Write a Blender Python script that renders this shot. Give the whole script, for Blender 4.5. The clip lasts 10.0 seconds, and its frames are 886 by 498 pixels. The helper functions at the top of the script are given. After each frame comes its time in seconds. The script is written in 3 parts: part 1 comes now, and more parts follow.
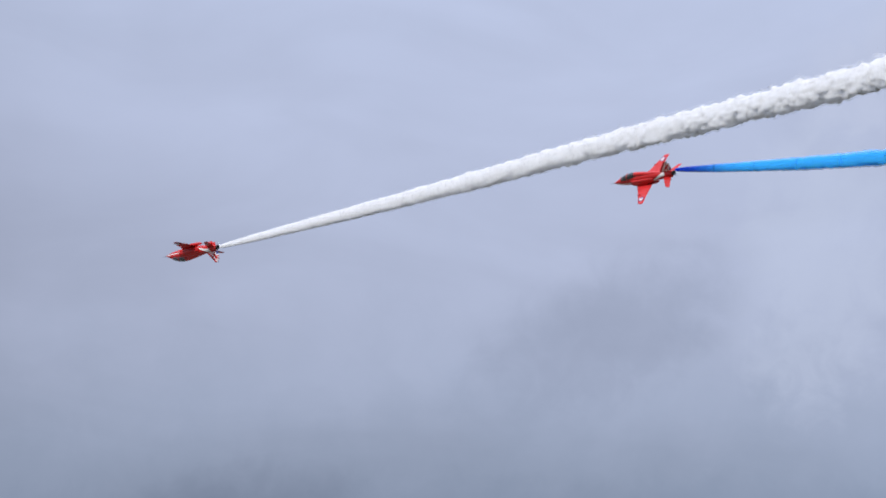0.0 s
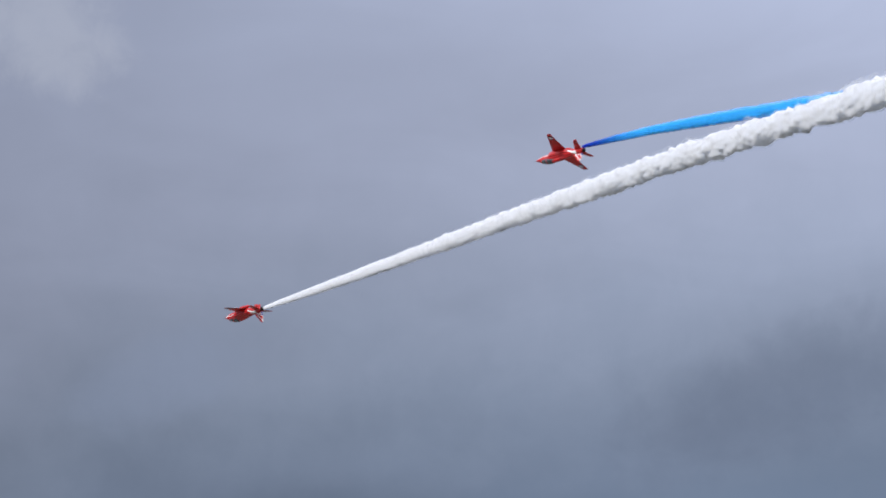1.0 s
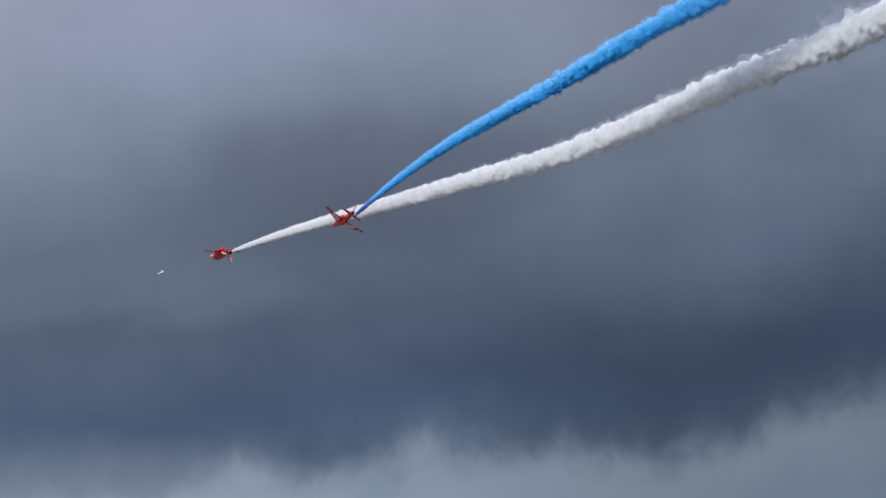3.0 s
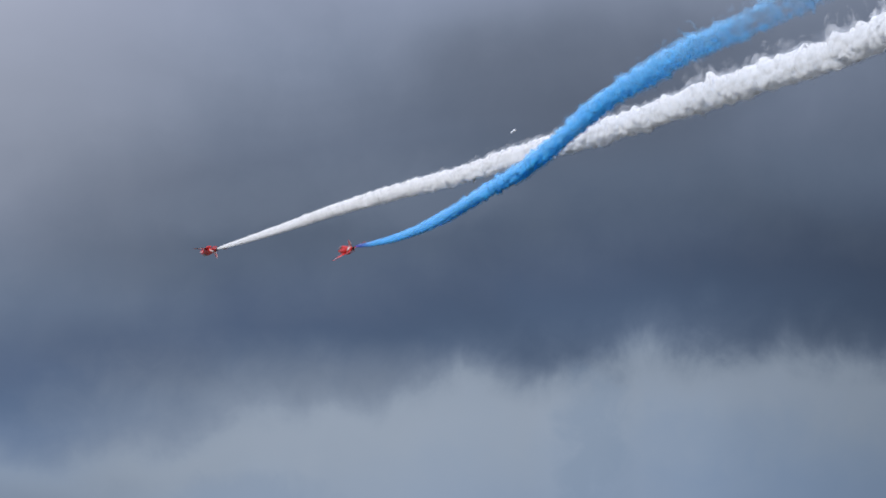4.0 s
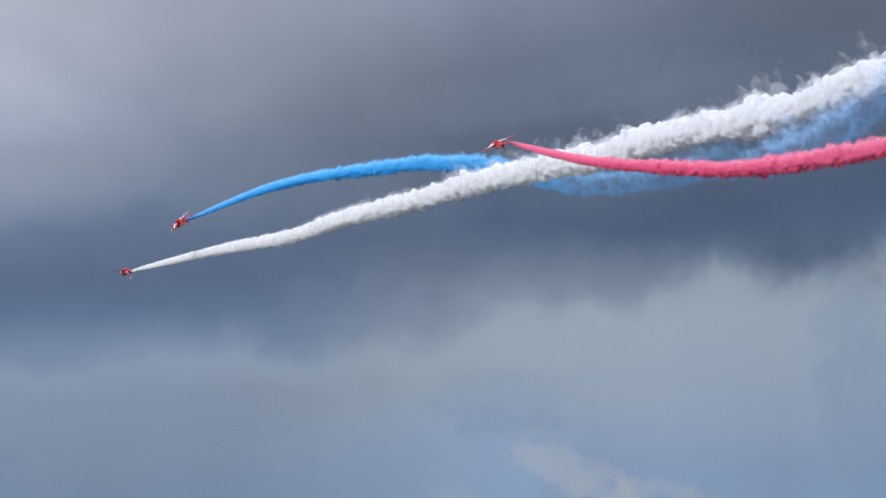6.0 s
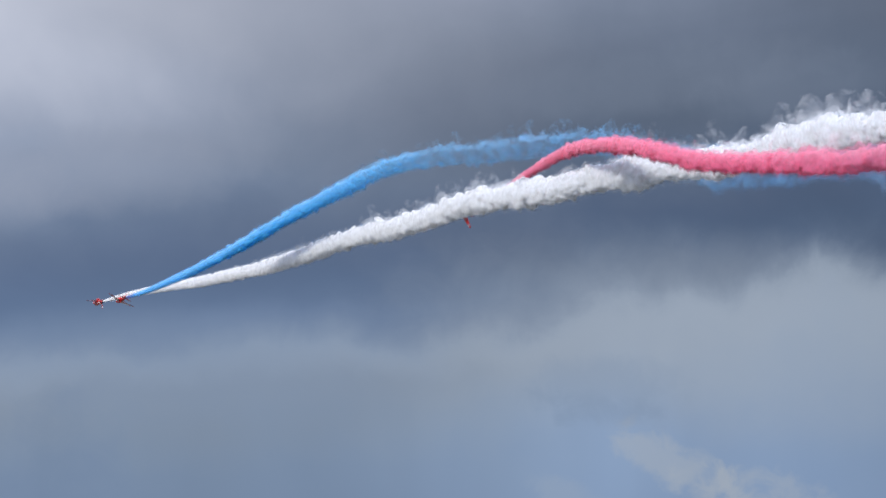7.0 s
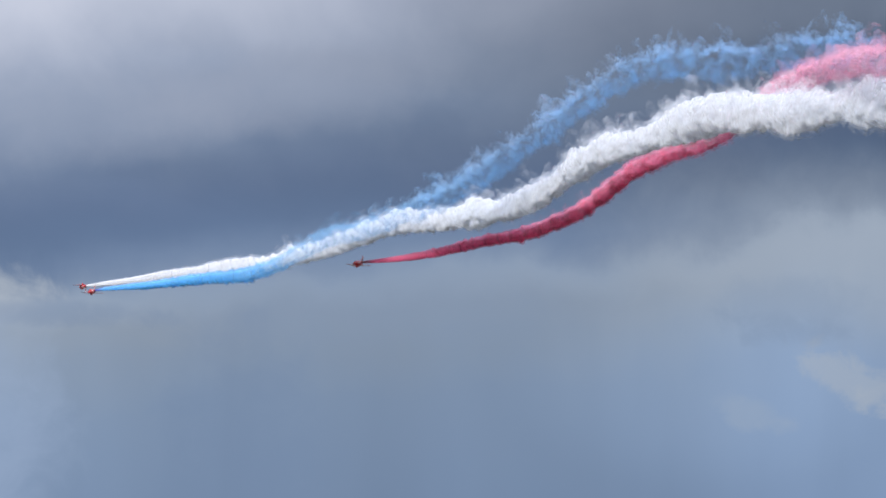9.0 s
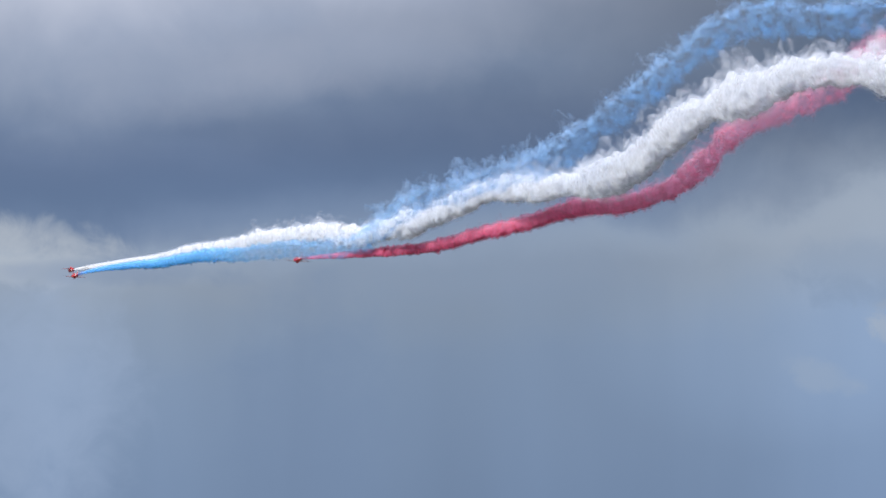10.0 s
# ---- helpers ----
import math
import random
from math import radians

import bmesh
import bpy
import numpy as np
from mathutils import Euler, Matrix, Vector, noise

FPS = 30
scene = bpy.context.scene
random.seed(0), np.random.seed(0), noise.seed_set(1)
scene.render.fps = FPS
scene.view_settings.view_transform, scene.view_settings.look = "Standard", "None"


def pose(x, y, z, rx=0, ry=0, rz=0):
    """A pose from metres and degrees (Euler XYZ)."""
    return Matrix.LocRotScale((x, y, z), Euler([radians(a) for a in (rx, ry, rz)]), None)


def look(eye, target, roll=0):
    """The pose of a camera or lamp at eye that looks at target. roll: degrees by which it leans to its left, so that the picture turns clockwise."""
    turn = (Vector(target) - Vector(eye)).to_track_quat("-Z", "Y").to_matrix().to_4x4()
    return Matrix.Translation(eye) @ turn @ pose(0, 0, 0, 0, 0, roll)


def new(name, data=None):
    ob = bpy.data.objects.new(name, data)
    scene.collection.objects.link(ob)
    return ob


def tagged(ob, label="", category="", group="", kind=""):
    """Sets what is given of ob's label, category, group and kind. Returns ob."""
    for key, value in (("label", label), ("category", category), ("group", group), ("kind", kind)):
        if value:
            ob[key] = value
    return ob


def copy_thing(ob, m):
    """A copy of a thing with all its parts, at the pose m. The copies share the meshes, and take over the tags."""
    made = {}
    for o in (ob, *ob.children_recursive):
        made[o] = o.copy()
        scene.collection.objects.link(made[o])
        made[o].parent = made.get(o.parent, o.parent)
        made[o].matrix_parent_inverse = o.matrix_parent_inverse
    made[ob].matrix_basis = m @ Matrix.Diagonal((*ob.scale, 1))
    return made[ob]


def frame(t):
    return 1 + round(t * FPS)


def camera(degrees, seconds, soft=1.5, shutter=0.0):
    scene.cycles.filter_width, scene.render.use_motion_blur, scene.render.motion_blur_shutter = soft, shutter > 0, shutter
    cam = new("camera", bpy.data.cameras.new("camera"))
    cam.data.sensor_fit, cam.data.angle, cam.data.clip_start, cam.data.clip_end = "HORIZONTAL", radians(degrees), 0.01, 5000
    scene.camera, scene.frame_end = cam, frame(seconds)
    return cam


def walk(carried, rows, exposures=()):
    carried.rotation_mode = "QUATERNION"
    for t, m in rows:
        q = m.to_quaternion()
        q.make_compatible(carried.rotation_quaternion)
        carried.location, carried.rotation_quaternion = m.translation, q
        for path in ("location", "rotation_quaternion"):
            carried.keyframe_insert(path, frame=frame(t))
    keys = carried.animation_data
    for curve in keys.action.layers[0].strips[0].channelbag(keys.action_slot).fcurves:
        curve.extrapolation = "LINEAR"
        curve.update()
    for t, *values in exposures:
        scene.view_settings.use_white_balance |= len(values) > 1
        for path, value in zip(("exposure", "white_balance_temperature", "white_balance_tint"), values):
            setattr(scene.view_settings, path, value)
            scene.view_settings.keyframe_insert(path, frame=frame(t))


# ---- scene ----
EYE = Vector((0.0, 0.0, 1.7))


def aim(az, el, roll):
    """The pose of the spectator's camera: azimuth from +y towards -x, elevation and lean in degrees."""
    a, e = radians(az), radians(el)
    way = Vector((-math.sin(a) * math.cos(e), math.cos(a) * math.cos(e), math.sin(e)))
    return look(EYE, EYE + 1000 * way, roll)


VIEW = [(0, 41.35, 17.13, 1.13), (0.5, 45.61, 16.11, -0.38), (1, 49.67, 15.13, -2.07), (1.5, 52.71, 14.06, -1.35),
        (2, 54.39, 13.11, -1.31), (2.5, 56.38, 11.97, -1.92), (2.8, 57.91, 11.11, -0.99), (3, 59.11, 10.72, -0.85),
        (3.2, 60.06, 10.47, -0.70), (4.3, 62.95, 9.04, -0.29), (4.5, 63.32, 8.90, 0.70), (5, 64.34, 8.54, 0.21),
        (5.5, 65.05, 8.26, 0.04), (7, 67.08, 7.89, 0.75), (7.5, 67.66, 7.73, 0.81), (8, 68.29, 7.48, 0.77),
        (8.5, 68.96, 7.14, 0.90), (9, 69.61, 6.76, 1.06), (9.5, 70.05, 6.34, 1.38), (10, 70.55, 6.20, 1.37)]
cam = camera(12.0, 10.0, soft=1.8)
walk(cam, [(t, aim(a, e, r)) for t, a, e, r in VIEW],
     exposures=[(0, 0.0), (1.2, 0.0), (1.9, -0.2), (2.5, -0.22), (3.2, -0.25), (4.4, -0.05), (7.0, -0.02), (10.0, 0.10)])

# ---- sky and sun ----
SUN_FROM = Vector((0.14, -0.72, 0.68)).normalized()
sun = new("sun", bpy.data.lights.new("sun", "SUN"))
sun.data.energy, sun.data.angle, sun.data.color = 3.2, radians(10), (1.0, 0.985, 0.975)
sun.matrix_world = look(SUN_FROM * 100, (0, 0, 0))


def lin(r, g, b):
    """Linear colour from 0-255 values."""
    return tuple((c / 255 / 12.92 if c <= 10 else ((c / 255 + 0.055) / 1.055) ** 2.4) for c in (r, g, b)) + (1.0,)


class Nodes:
    """Short ways to lay nodes in a tree."""

    def __init__(self, tree):
        self.tree = tree
        tree.nodes.clear()

    def put(self, socket, value):
        if isinstance(value, bpy.types.NodeSocket):
            self.tree.links.new(value, socket)
        else:
            socket.default_value = value

    def add(self, kind, **settings):
        node = self.tree.nodes.new(kind)
        for key, value in settings.items():
            setattr(node, key, value)
        return node

    def math(self, op, a, b=0.0, c=0.0):
        node = self.add("ShaderNodeMath", operation=op)
        for socket, value in zip(node.inputs, (a, b, c)):
            self.put(socket, value)
        return node.outputs[0]

    def noise(self, vector, scale, detail=4.0, rough=0.55, warp=0.0):
        node = self.add("ShaderNodeTexNoise")
        self.put(node.inputs["Vector"], vector)
        node.inputs["Scale"].default_value, node.inputs["Detail"].default_value = scale, detail
        node.inputs["Roughness"].default_value, node.inputs["Distortion"].default_value = rough, warp
        return node.outputs["Fac"]

    def ramp(self, value, stops, mode="LINEAR"):
        node = self.add("ShaderNodeValToRGB")
        node.color_ramp.interpolation = mode
        items = node.color_ramp.elements
        while len(items) < len(stops):
            items.new(0.5)
        for item, (at, colour) in zip(items, stops):
            item.position, item.color = at, colour
        self.put(node.inputs[0], value)
        return node.outputs["Color"]

    def span(self, value, lo, hi, a=0.0, b=1.0, smooth=False):
        node = self.add("ShaderNodeMapRange", interpolation_type="SMOOTHSTEP" if smooth else "LINEAR")
        for socket, v in zip(node.inputs, (value, lo, hi, a, b)):
            self.put(socket, v)
        return node.outputs[0]

    def mix(self, factor, a, b, blend="MIX"):
        node = self.add("ShaderNodeMix", data_type="RGBA", blend_type=blend)
        self.put(node.inputs[0], factor), self.put(node.inputs[6], a), self.put(node.inputs[7], b)
        return node.outputs[2]


def grey(v):
    return (v, v, v, 1.0)


def make_sky():
    world = bpy.data.worlds.new("overcast_sky")
    scene.world = world
    world.use_nodes = True
    n = Nodes(world.node_tree)
    way = n.add("ShaderNodeTexCoord").outputs["Generated"]
    sep = n.add("ShaderNodeSeparateXYZ")
    n.put(sep.inputs[0], way)
    x, y, z = sep.outputs
    az = n.math("MULTIPLY", n.math("ARCTAN2", n.math("MULTIPLY", x, -1.0), y), 57.29578)
    el = n.math("MULTIPLY", n.math("ARCSINE", z), 57.29578)
    flat = n.add("ShaderNodeCombineXYZ")
    n.put(flat.inputs[0], az), n.put(flat.inputs[1], el)
    chart = flat.outputs[0]
    # streaks drawn out sideways, and streaks that fall
    wide = n.add("ShaderNodeMapping")
    n.put(wide.inputs["Vector"], chart)
    wide.inputs["Scale"].default_value = (0.35, 1.0, 1.0)
    wide.inputs["Rotation"].default_value = (0, 0, radians(-6))
    fall = n.add("ShaderNodeMapping")
    n.put(fall.inputs["Vector"], chart)
    fall.inputs["Scale"].default_value = (1.0, 0.14, 1.0)
    # lower edge of the dark deck: its elevation along the azimuth
    rim = ((40, 9.6), (52, 8.95), (54.4, 8.7), (55.2, 8.3), (56.2, 8.15), (59, 8.35), (60.9, 8.1), (62, 8.08), (63, 7.75),
           (65.05, 7.55), (65.7, 7.2), (67, 7.0), (71.4, 6.8), (73.6, 6.55), (75, 6.35), (80, 6.2))
    edge = n.ramp(n.span(az, 40.0, 80.0), [((a - 40) / 40, grey(e / 10)) for a, e in rim])
    edge = n.math("MULTIPLY", edge, 10.0)
    finger = n.add("ShaderNodeMapping")
    n.put(finger.inputs["Vector"], chart)
    finger.inputs["Scale"].default_value = (1.15, 0.95, 1.0)
    rag = n.math("SUBTRACT", n.noise(chart, 0.5, 4.0, 0.5, 0.3), 0.5)
    rag2 = n.math("SUBTRACT", n.noise(finger.outputs[0], 1.0, 8.0, 0.6, 0.25), 0.5)
    d = n.math("SUBTRACT", el, edge)
    d = n.math("ADD", d, n.math("ADD", n.math("MULTIPLY", rag, 0.7), n.math("MULTIPLY", rag2, n.span(az, 64.0, 68.0, 0.95, 0.45, True))))
    d = n.math("ADD", d, 0.45)
    s = n.span(d, -8.0, 12.0)

    def at(v):
        return (v + 8.0) / 20.0
    deck = n.ramp(s, [(at(-8), lin(112, 134, 166)), (at(-4), lin(116, 138, 170)), (at(-1.6), lin(127, 147, 175)),
                      (at(-0.8), lin(138, 154, 176)), (at(-0.3), lin(147, 160, 178)), (at(-0.05), lin(138, 152, 171)), (at(0.15), lin(108, 123, 146)), (at(0.4), lin(86, 102, 127)), (at(0.9), lin(73, 90, 116)),
                      (at(1.5), lin(78, 92, 117)), (at(2.4), lin(95, 109, 130)), (at(3.4), lin(97, 108, 128)),
                      (at(5.0), lin(119, 130, 150)), (at(7.5), lin(146, 153, 175)), (at(11), lin(154, 163, 187))], "B_SPLINE")
    side = n.ramp(n.span(az, 34.0, 84.0), [(0.0, grey(0.82)), (0.14, grey(0.80)), (0.30, grey(0.66)), (0.44, grey(0.46)),
                                           (0.60, grey(0.62)), (0.74, grey(0.76)), (1.0, grey(0.82))])
    under = n.ramp(n.span(az, 50.0, 80.0), [(0.0, grey(0.50)), (0.2, grey(0.56)), (0.45, grey(0.56)), (0.56, grey(0.43)), (0.68, grey(0.40)), (0.80, grey(0.46)), (1.0, grey(0.62))])
    side = n.mix(n.span(d, -0.5, 0.55, 0.0, 1.0, True), under, side)
    soft = n.math("ADD", n.span(n.noise(wide.outputs[0], 0.20, 3.0, 0.40, 0.4), 0.32, 0.68, 0.92, 1.09),
                  n.span(n.noise(wide.outputs[0], 0.75, 5.0, 0.5, 0.6), 0.3, 0.7, -0.045, 0.045))
    gain = n.math("MULTIPLY", n.math("MULTIPLY", side, 2.0), n.span(d, -0.5, 1.5, 1.0, soft, True))
    heavy = n.math("MULTIPLY", n.span(d, 4.2, 1.2, 0.0, 0.24, True), n.math("MULTIPLY", n.span(az, 46.0, 52.0, 0.0, 1.0, True), n.span(az, 54.5, 60.5, 1.0, 0.0, True)))
    gain = n.math("MULTIPLY", gain, n.math("SUBTRACT", 1.0, heavy))
    dim = n.math("MULTIPLY", n.math("MULTIPLY", n.span(d, -1.8, -0.3, 0.0, 1.0, True), n.span(d, 0.1, 0.5, 1.0, 0.0, True)), n.span(az, 63.5, 68.0, 0.0, 0.05, True))
    gain = n.math("MULTIPLY", gain, n.math("SUBTRACT", 1.0, dim))
    clouds = n.mix(1.0, deck, gain, "MULTIPLY")
    # pale break in the deck high on the far side
    bright = n.math("MULTIPLY", n.span(az, 63.0, 76.0, 0.0, 1.0, True), n.span(n.math("ADD", d, n.math("MULTIPLY", rag, 1.2)), 1.6, 5.4, 0.0, 1.0, True))
    clouds = n.mix(n.math("MULTIPLY", bright, 0.9), clouds, lin(196, 200, 214))
    # where the cover is thinner or thicker: azimuth, elevation, half sizes, stops
    stops = 0.0
    for a0, e0, ra, re, more in (
            (62, 9.5, 8, 2.5, -0.20), (56, 13, 8, 4, 0.16), (69, 5, 8, 4, 0.09), (51, 9, 5, 2.5, -0.31), (74, 9.5, 5, 2.5, 0.18),
            (41, 13, 8, 2.5, -0.20), (48, 17.5, 5, 1.6, -0.16), (56, 11, 3, 1.6, 0.26), (60, 13.5, 5, 1.6, 0.25), (60, 12, 3, 1.6, -0.22),
            (56, 7, 8, 4, -0.13), (66, 5, 3, 1.6, 0.16), (69, 11.5, 5, 1.6, -0.16), (69, 7.5, 3, 1.6, 0.10),
            (65.5, 9.8, 3, 1.2, -0.14), (63, 8.6, 6, 1.0, 0.12), (59, 8.9, 3, 1.2, 0.25), (59, 11.5, 5, 1.6, -0.16), (51, 10.8, 3, 1.5, -0.2), (70, 7.9, 5, 1.0, -0.14), (54, 9.2, 4, 2.0, 0.2)):
        far = n.math("ADD", n.math("POWER", n.math("DIVIDE", n.math("SUBTRACT", az, a0), ra), 2.0), n.math("POWER", n.math("DIVIDE", n.math("SUBTRACT", el, e0), re), 2.0))
        stops = n.math("ADD", stops, n.span(far, 0.0, 1.0, more, 0.0, True))
    clouds = n.mix(1.0, clouds, n.math("POWER", 2.0, stops), "MULTIPLY")
    # rain veils and low puffs under the deck
    veil = n.span(n.noise(fall.outputs[0], 0.38, 3.0, 0.45, 0.6), 0.35, 0.65, 0.95, 1.05)
    below = n.span(d, -0.6, 0.0, 1.0, 0.0, True)
    clouds = n.mix(1.0, clouds, n.math("ADD", n.math("MULTIPLY", below, n.math("SUBTRACT", veil, 1.0)), 1.0), "MULTIPLY")
    # single clouds: azimuth, elevation, half sizes, lean, colour, strength, how torn their rims are
    torn = n.math("MULTIPLY", n.math("SUBTRACT", n.noise(chart, 1.7, 8.0, 0.6, 0.4), 0.5), 6.5)
    for a0, e0, ra, re, lean, colour, much, rough in (
            (63.0, 6.7, 4.2, 1.2, -0.1, lin(156, 167, 182), 0.5, 0.12),
            (63.9, 5.0, 0.85, 0.30, -0.45, lin(170, 177, 185), 0.42, 1.25), (62.6, 4.45, 0.9, 0.4, -0.2, lin(170, 177, 185), 0.38, 1.25),
            (65.4, 4.6, 0.5, 0.22, -0.2, lin(150, 165, 185), 0.4, 1.0), (64.9, 6.0, 1.0, 0.4, 0.0, lin(118, 138, 166), 0.22, 0.8),
            (65.0, 5.7, 0.9, 0.22, -0.1, lin(112, 132, 160), 0.14, 1.0),
            (70.8, 6.2, 3.4, 0.7, 0.0, lin(126, 145, 173), 0.5, 0.1), (60.2, 6.6, 0.5, 1.2, 0.0, lin(122, 142, 168), 0.4, 0.8),
            (76.5, 6.0, 1.3, 0.42, 0.0, lin(176, 184, 194), 0.75, 0.6), (75.0, 5.75, 1.6, 0.16, 0.0, lin(120, 138, 166), 0.5, 0.6),
            (76.0, 4.0, 1.2, 1.6, 0.0, lin(152, 170, 198), 0.5, 0.4), (72.3, 3.9, 1.0, 1.6, 0.0, lin(112, 132, 162), 0.4, 0.4),
            (36.0, 17.0, 1.1, 1.8, 0.2, lin(192, 202, 226), 0.45, 0.6), (35.2, 19.6, 0.9, 0.8, 0.2, lin(196, 204, 228), 0.4, 0.6),
            (39.0, 16.0, 1.8, 0.9, 0.35, lin(138, 148, 172), 0.45, 0.3), (55.3, 18.2, 1.1, 0.7, -0.2, lin(178, 184, 200), 0.5, 0.5),
            (53.6, 13.5, 1.2, 0.55, 0.25, lin(136, 148, 174), 0.4, 0.3), (45.0, 13.0, 2.2, 0.8, 0.3, lin(96, 106, 128), 0.35, 0.3),
            (71.6, 8.9, 2.1, 0.55, 0.12, lin(148, 156, 175), 0.42, 0.2), (74.2, 8.5, 1.9, 0.6, 0.1, lin(156, 164, 183), 0.36, 0.2),
            (64.4, 10.2, 2.4, 0.4, 0.14, lin(118, 130, 150), 0.45, 0.3), (62.4, 10.1, 1.2, 0.4, 0.14, lin(116, 128, 148), 0.4, 0.3)):
        across, up = n.math("SUBTRACT", az, a0), n.math("SUBTRACT", el, e0)
        up = n.math("ADD", up, n.math("MULTIPLY", across, lean))
        far = n.math("ADD", n.math("POWER", n.math("DIVIDE", across, ra), 2.0), n.math("POWER", n.math("DIVIDE", up, re), 2.0))
        clouds = n.mix(n.span(n.math("ADD", far, n.math("MULTIPLY", torn, rough)), -0.2, 1.9, much, 0.0, True), clouds, colour)
    sky = n.add("ShaderNodeTexSky", sky_type="NISHITA", sun_disc=False, sun_elevation=math.asin(SUN_FROM.z),
                sun_rotation=math.atan2(SUN_FROM.x, SUN_FROM.y))
    clear = n.mix(1.0, sky.outputs[0], grey(0.1), "MULTIPLY")
    # overhead and behind the spectators the cover is broken
    gap = n.math("MULTIPLY", n.span(el, 28.0, 60.0, 0.0, 0.6, True), n.span(n.noise(way, 3.0, 5.0), 0.4, 0.6))
    # an overcast sky is brightest overhead
    ground = n.add("ShaderNodeBackground")
    n.put(ground.inputs["Color"], n.mix(gap, clouds, clear))
    n.put(ground.inputs["Strength"], n.span(el, 22.0, 65.0, 1.0, 3.0, True))
    out = n.add("ShaderNodeOutputWorld")
    n.put(out.inputs["Surface"], ground.outputs[0])


make_sky()


# ---- materials ----
def material(name):
    m = bpy.data.materials.new(name)
    m.use_nodes = True
    return m, Nodes(m.node_tree)


def finish(n, shader):
    out = n.add("ShaderNodeOutputMaterial")
    n.put(out.inputs["Surface"], shader)


def gloss(n, colour, rough=0.3, metal=0.0, coat=0.0, bump=None):
    b = n.add("ShaderNodeBsdfPrincipled")
    n.put(b.inputs["Base Color"], colour), n.put(b.inputs["Roughness"], rough)
    b.inputs["Metallic"].default_value, b.inputs["Coat Weight"].default_value = metal, coat
    if bump is not None:
        node = n.add("ShaderNodeBump")
        node.inputs["Strength"].default_value, node.inputs["Distance"].default_value = 0.15, 0.02
        n.put(node.inputs["Height"], bump)
        n.put(b.inputs["Normal"], node.outputs[0])
    finish(n, b.outputs[0])


RED, WHITE, BLUE = (0.50, 0.008, 0.008, 1), (0.82, 0.82, 0.80, 1), (0.015, 0.03, 0.18, 1)


def paint_coat(n, colour):
    """Gloss paint with panel grime at two scales."""
    co = n.add("ShaderNodeTexCoord").outputs["Object"]
    dirt = n.span(n.noise(co, 1.3, 4.0), 0.35, 0.7, 1.0, 0.86)
    fine = n.span(n.noise(co, 14.0, 3.0), 0.3, 0.7, 0.96, 1.04)
    gloss(n, n.mix(1.0, colour, n.math("MULTIPLY", dirt, fine), "MULTIPLY"), n.span(n.noise(co, 5.0), 0.3, 0.7, 0.34, 0.48), 0.0, 0.03)


def make_paint(name, colour):
    m, n = material(name)
    paint_coat(n, colour)
    return m


def make_fuselage_paint():
    """Red with a white flash that runs from the nose and sweeps up to the fin."""
    m, n = material("fuselage_paint")
    sep = n.add("ShaderNodeSeparateXYZ")
    n.put(sep.inputs[0], n.add("ShaderNodeTexCoord").outputs["Object"])
    x, y, z = sep.outputs
    mid = n.math("ADD", n.span(x, -1.6, -3.7, 0.0, 0.55, True), n.span(x, 5.3, 3.0, -0.14, -0.08))
    half = n.math("ADD", 0.05, n.span(x, -1.6, -3.4, 0.0, 0.14))
    band = n.math("LESS_THAN", n.math("ABSOLUTE", n.math("SUBTRACT", z, mid)), half)
    band = n.math("MULTIPLY", band, n.math("LESS_THAN", x, 5.0))
    band = n.math("MULTIPLY", band, n.math("GREATER_THAN", x, -4.0))
    paint_coat(n, n.mix(band, RED, WHITE))
    return m


def make_fin_paint():
    """Red along the leading edge, behind it crossed bars of red and white on blue."""
    m, n = material("fin_paint")
    sep = n.add("ShaderNodeSeparateXYZ")
    n.put(sep.inputs[0], n.add("ShaderNodeTexCoord").outputs["Object"])
    x, y, z = sep.outputs
    aft = n.math("SUBTRACT", -2.34, n.math("ADD", x, n.math("MULTIPLY", z, 1.07)))
    u, v = n.math("SUBTRACT", aft, 1.0), n.math("SUBTRACT", z, 1.45)

    def bar(lean_u, lean_v, half):
        line = n.math("ADD", n.math("MULTIPLY", u, lean_u), n.math("MULTIPLY", v, lean_v))
        return n.math("LESS_THAN", n.math("ABSOLUTE", line), half)
    flag = BLUE
    for half, colour in ((0.20, WHITE), (0.09, RED)):
        for lean_u, lean_v in ((0.8, 0.6), (0.8, -0.6), (1.0, 0.0), (0.0, 1.0)):
            flag = n.mix(bar(lean_u, lean_v, half), flag, colour)
    edged = n.mix(n.math("LESS_THAN", aft, 0.56), flag, WHITE)
    low = n.math("LESS_THAN", z, 0.72)
    paint_coat(n, n.mix(n.math("MAXIMUM", n.math("LESS_THAN", aft, 0.45), low), edged, RED))
    return m


def make_plain(name, colour, rough, metal=0.0):
    m, n = material(name)
    co = n.add("ShaderNodeTexCoord").outputs["Object"]
    gloss(n, n.mix(n.noise(co, 6.0), colour, tuple(c * 0.6 for c in colour[:3]) + (1,)), rough, metal)
    return m


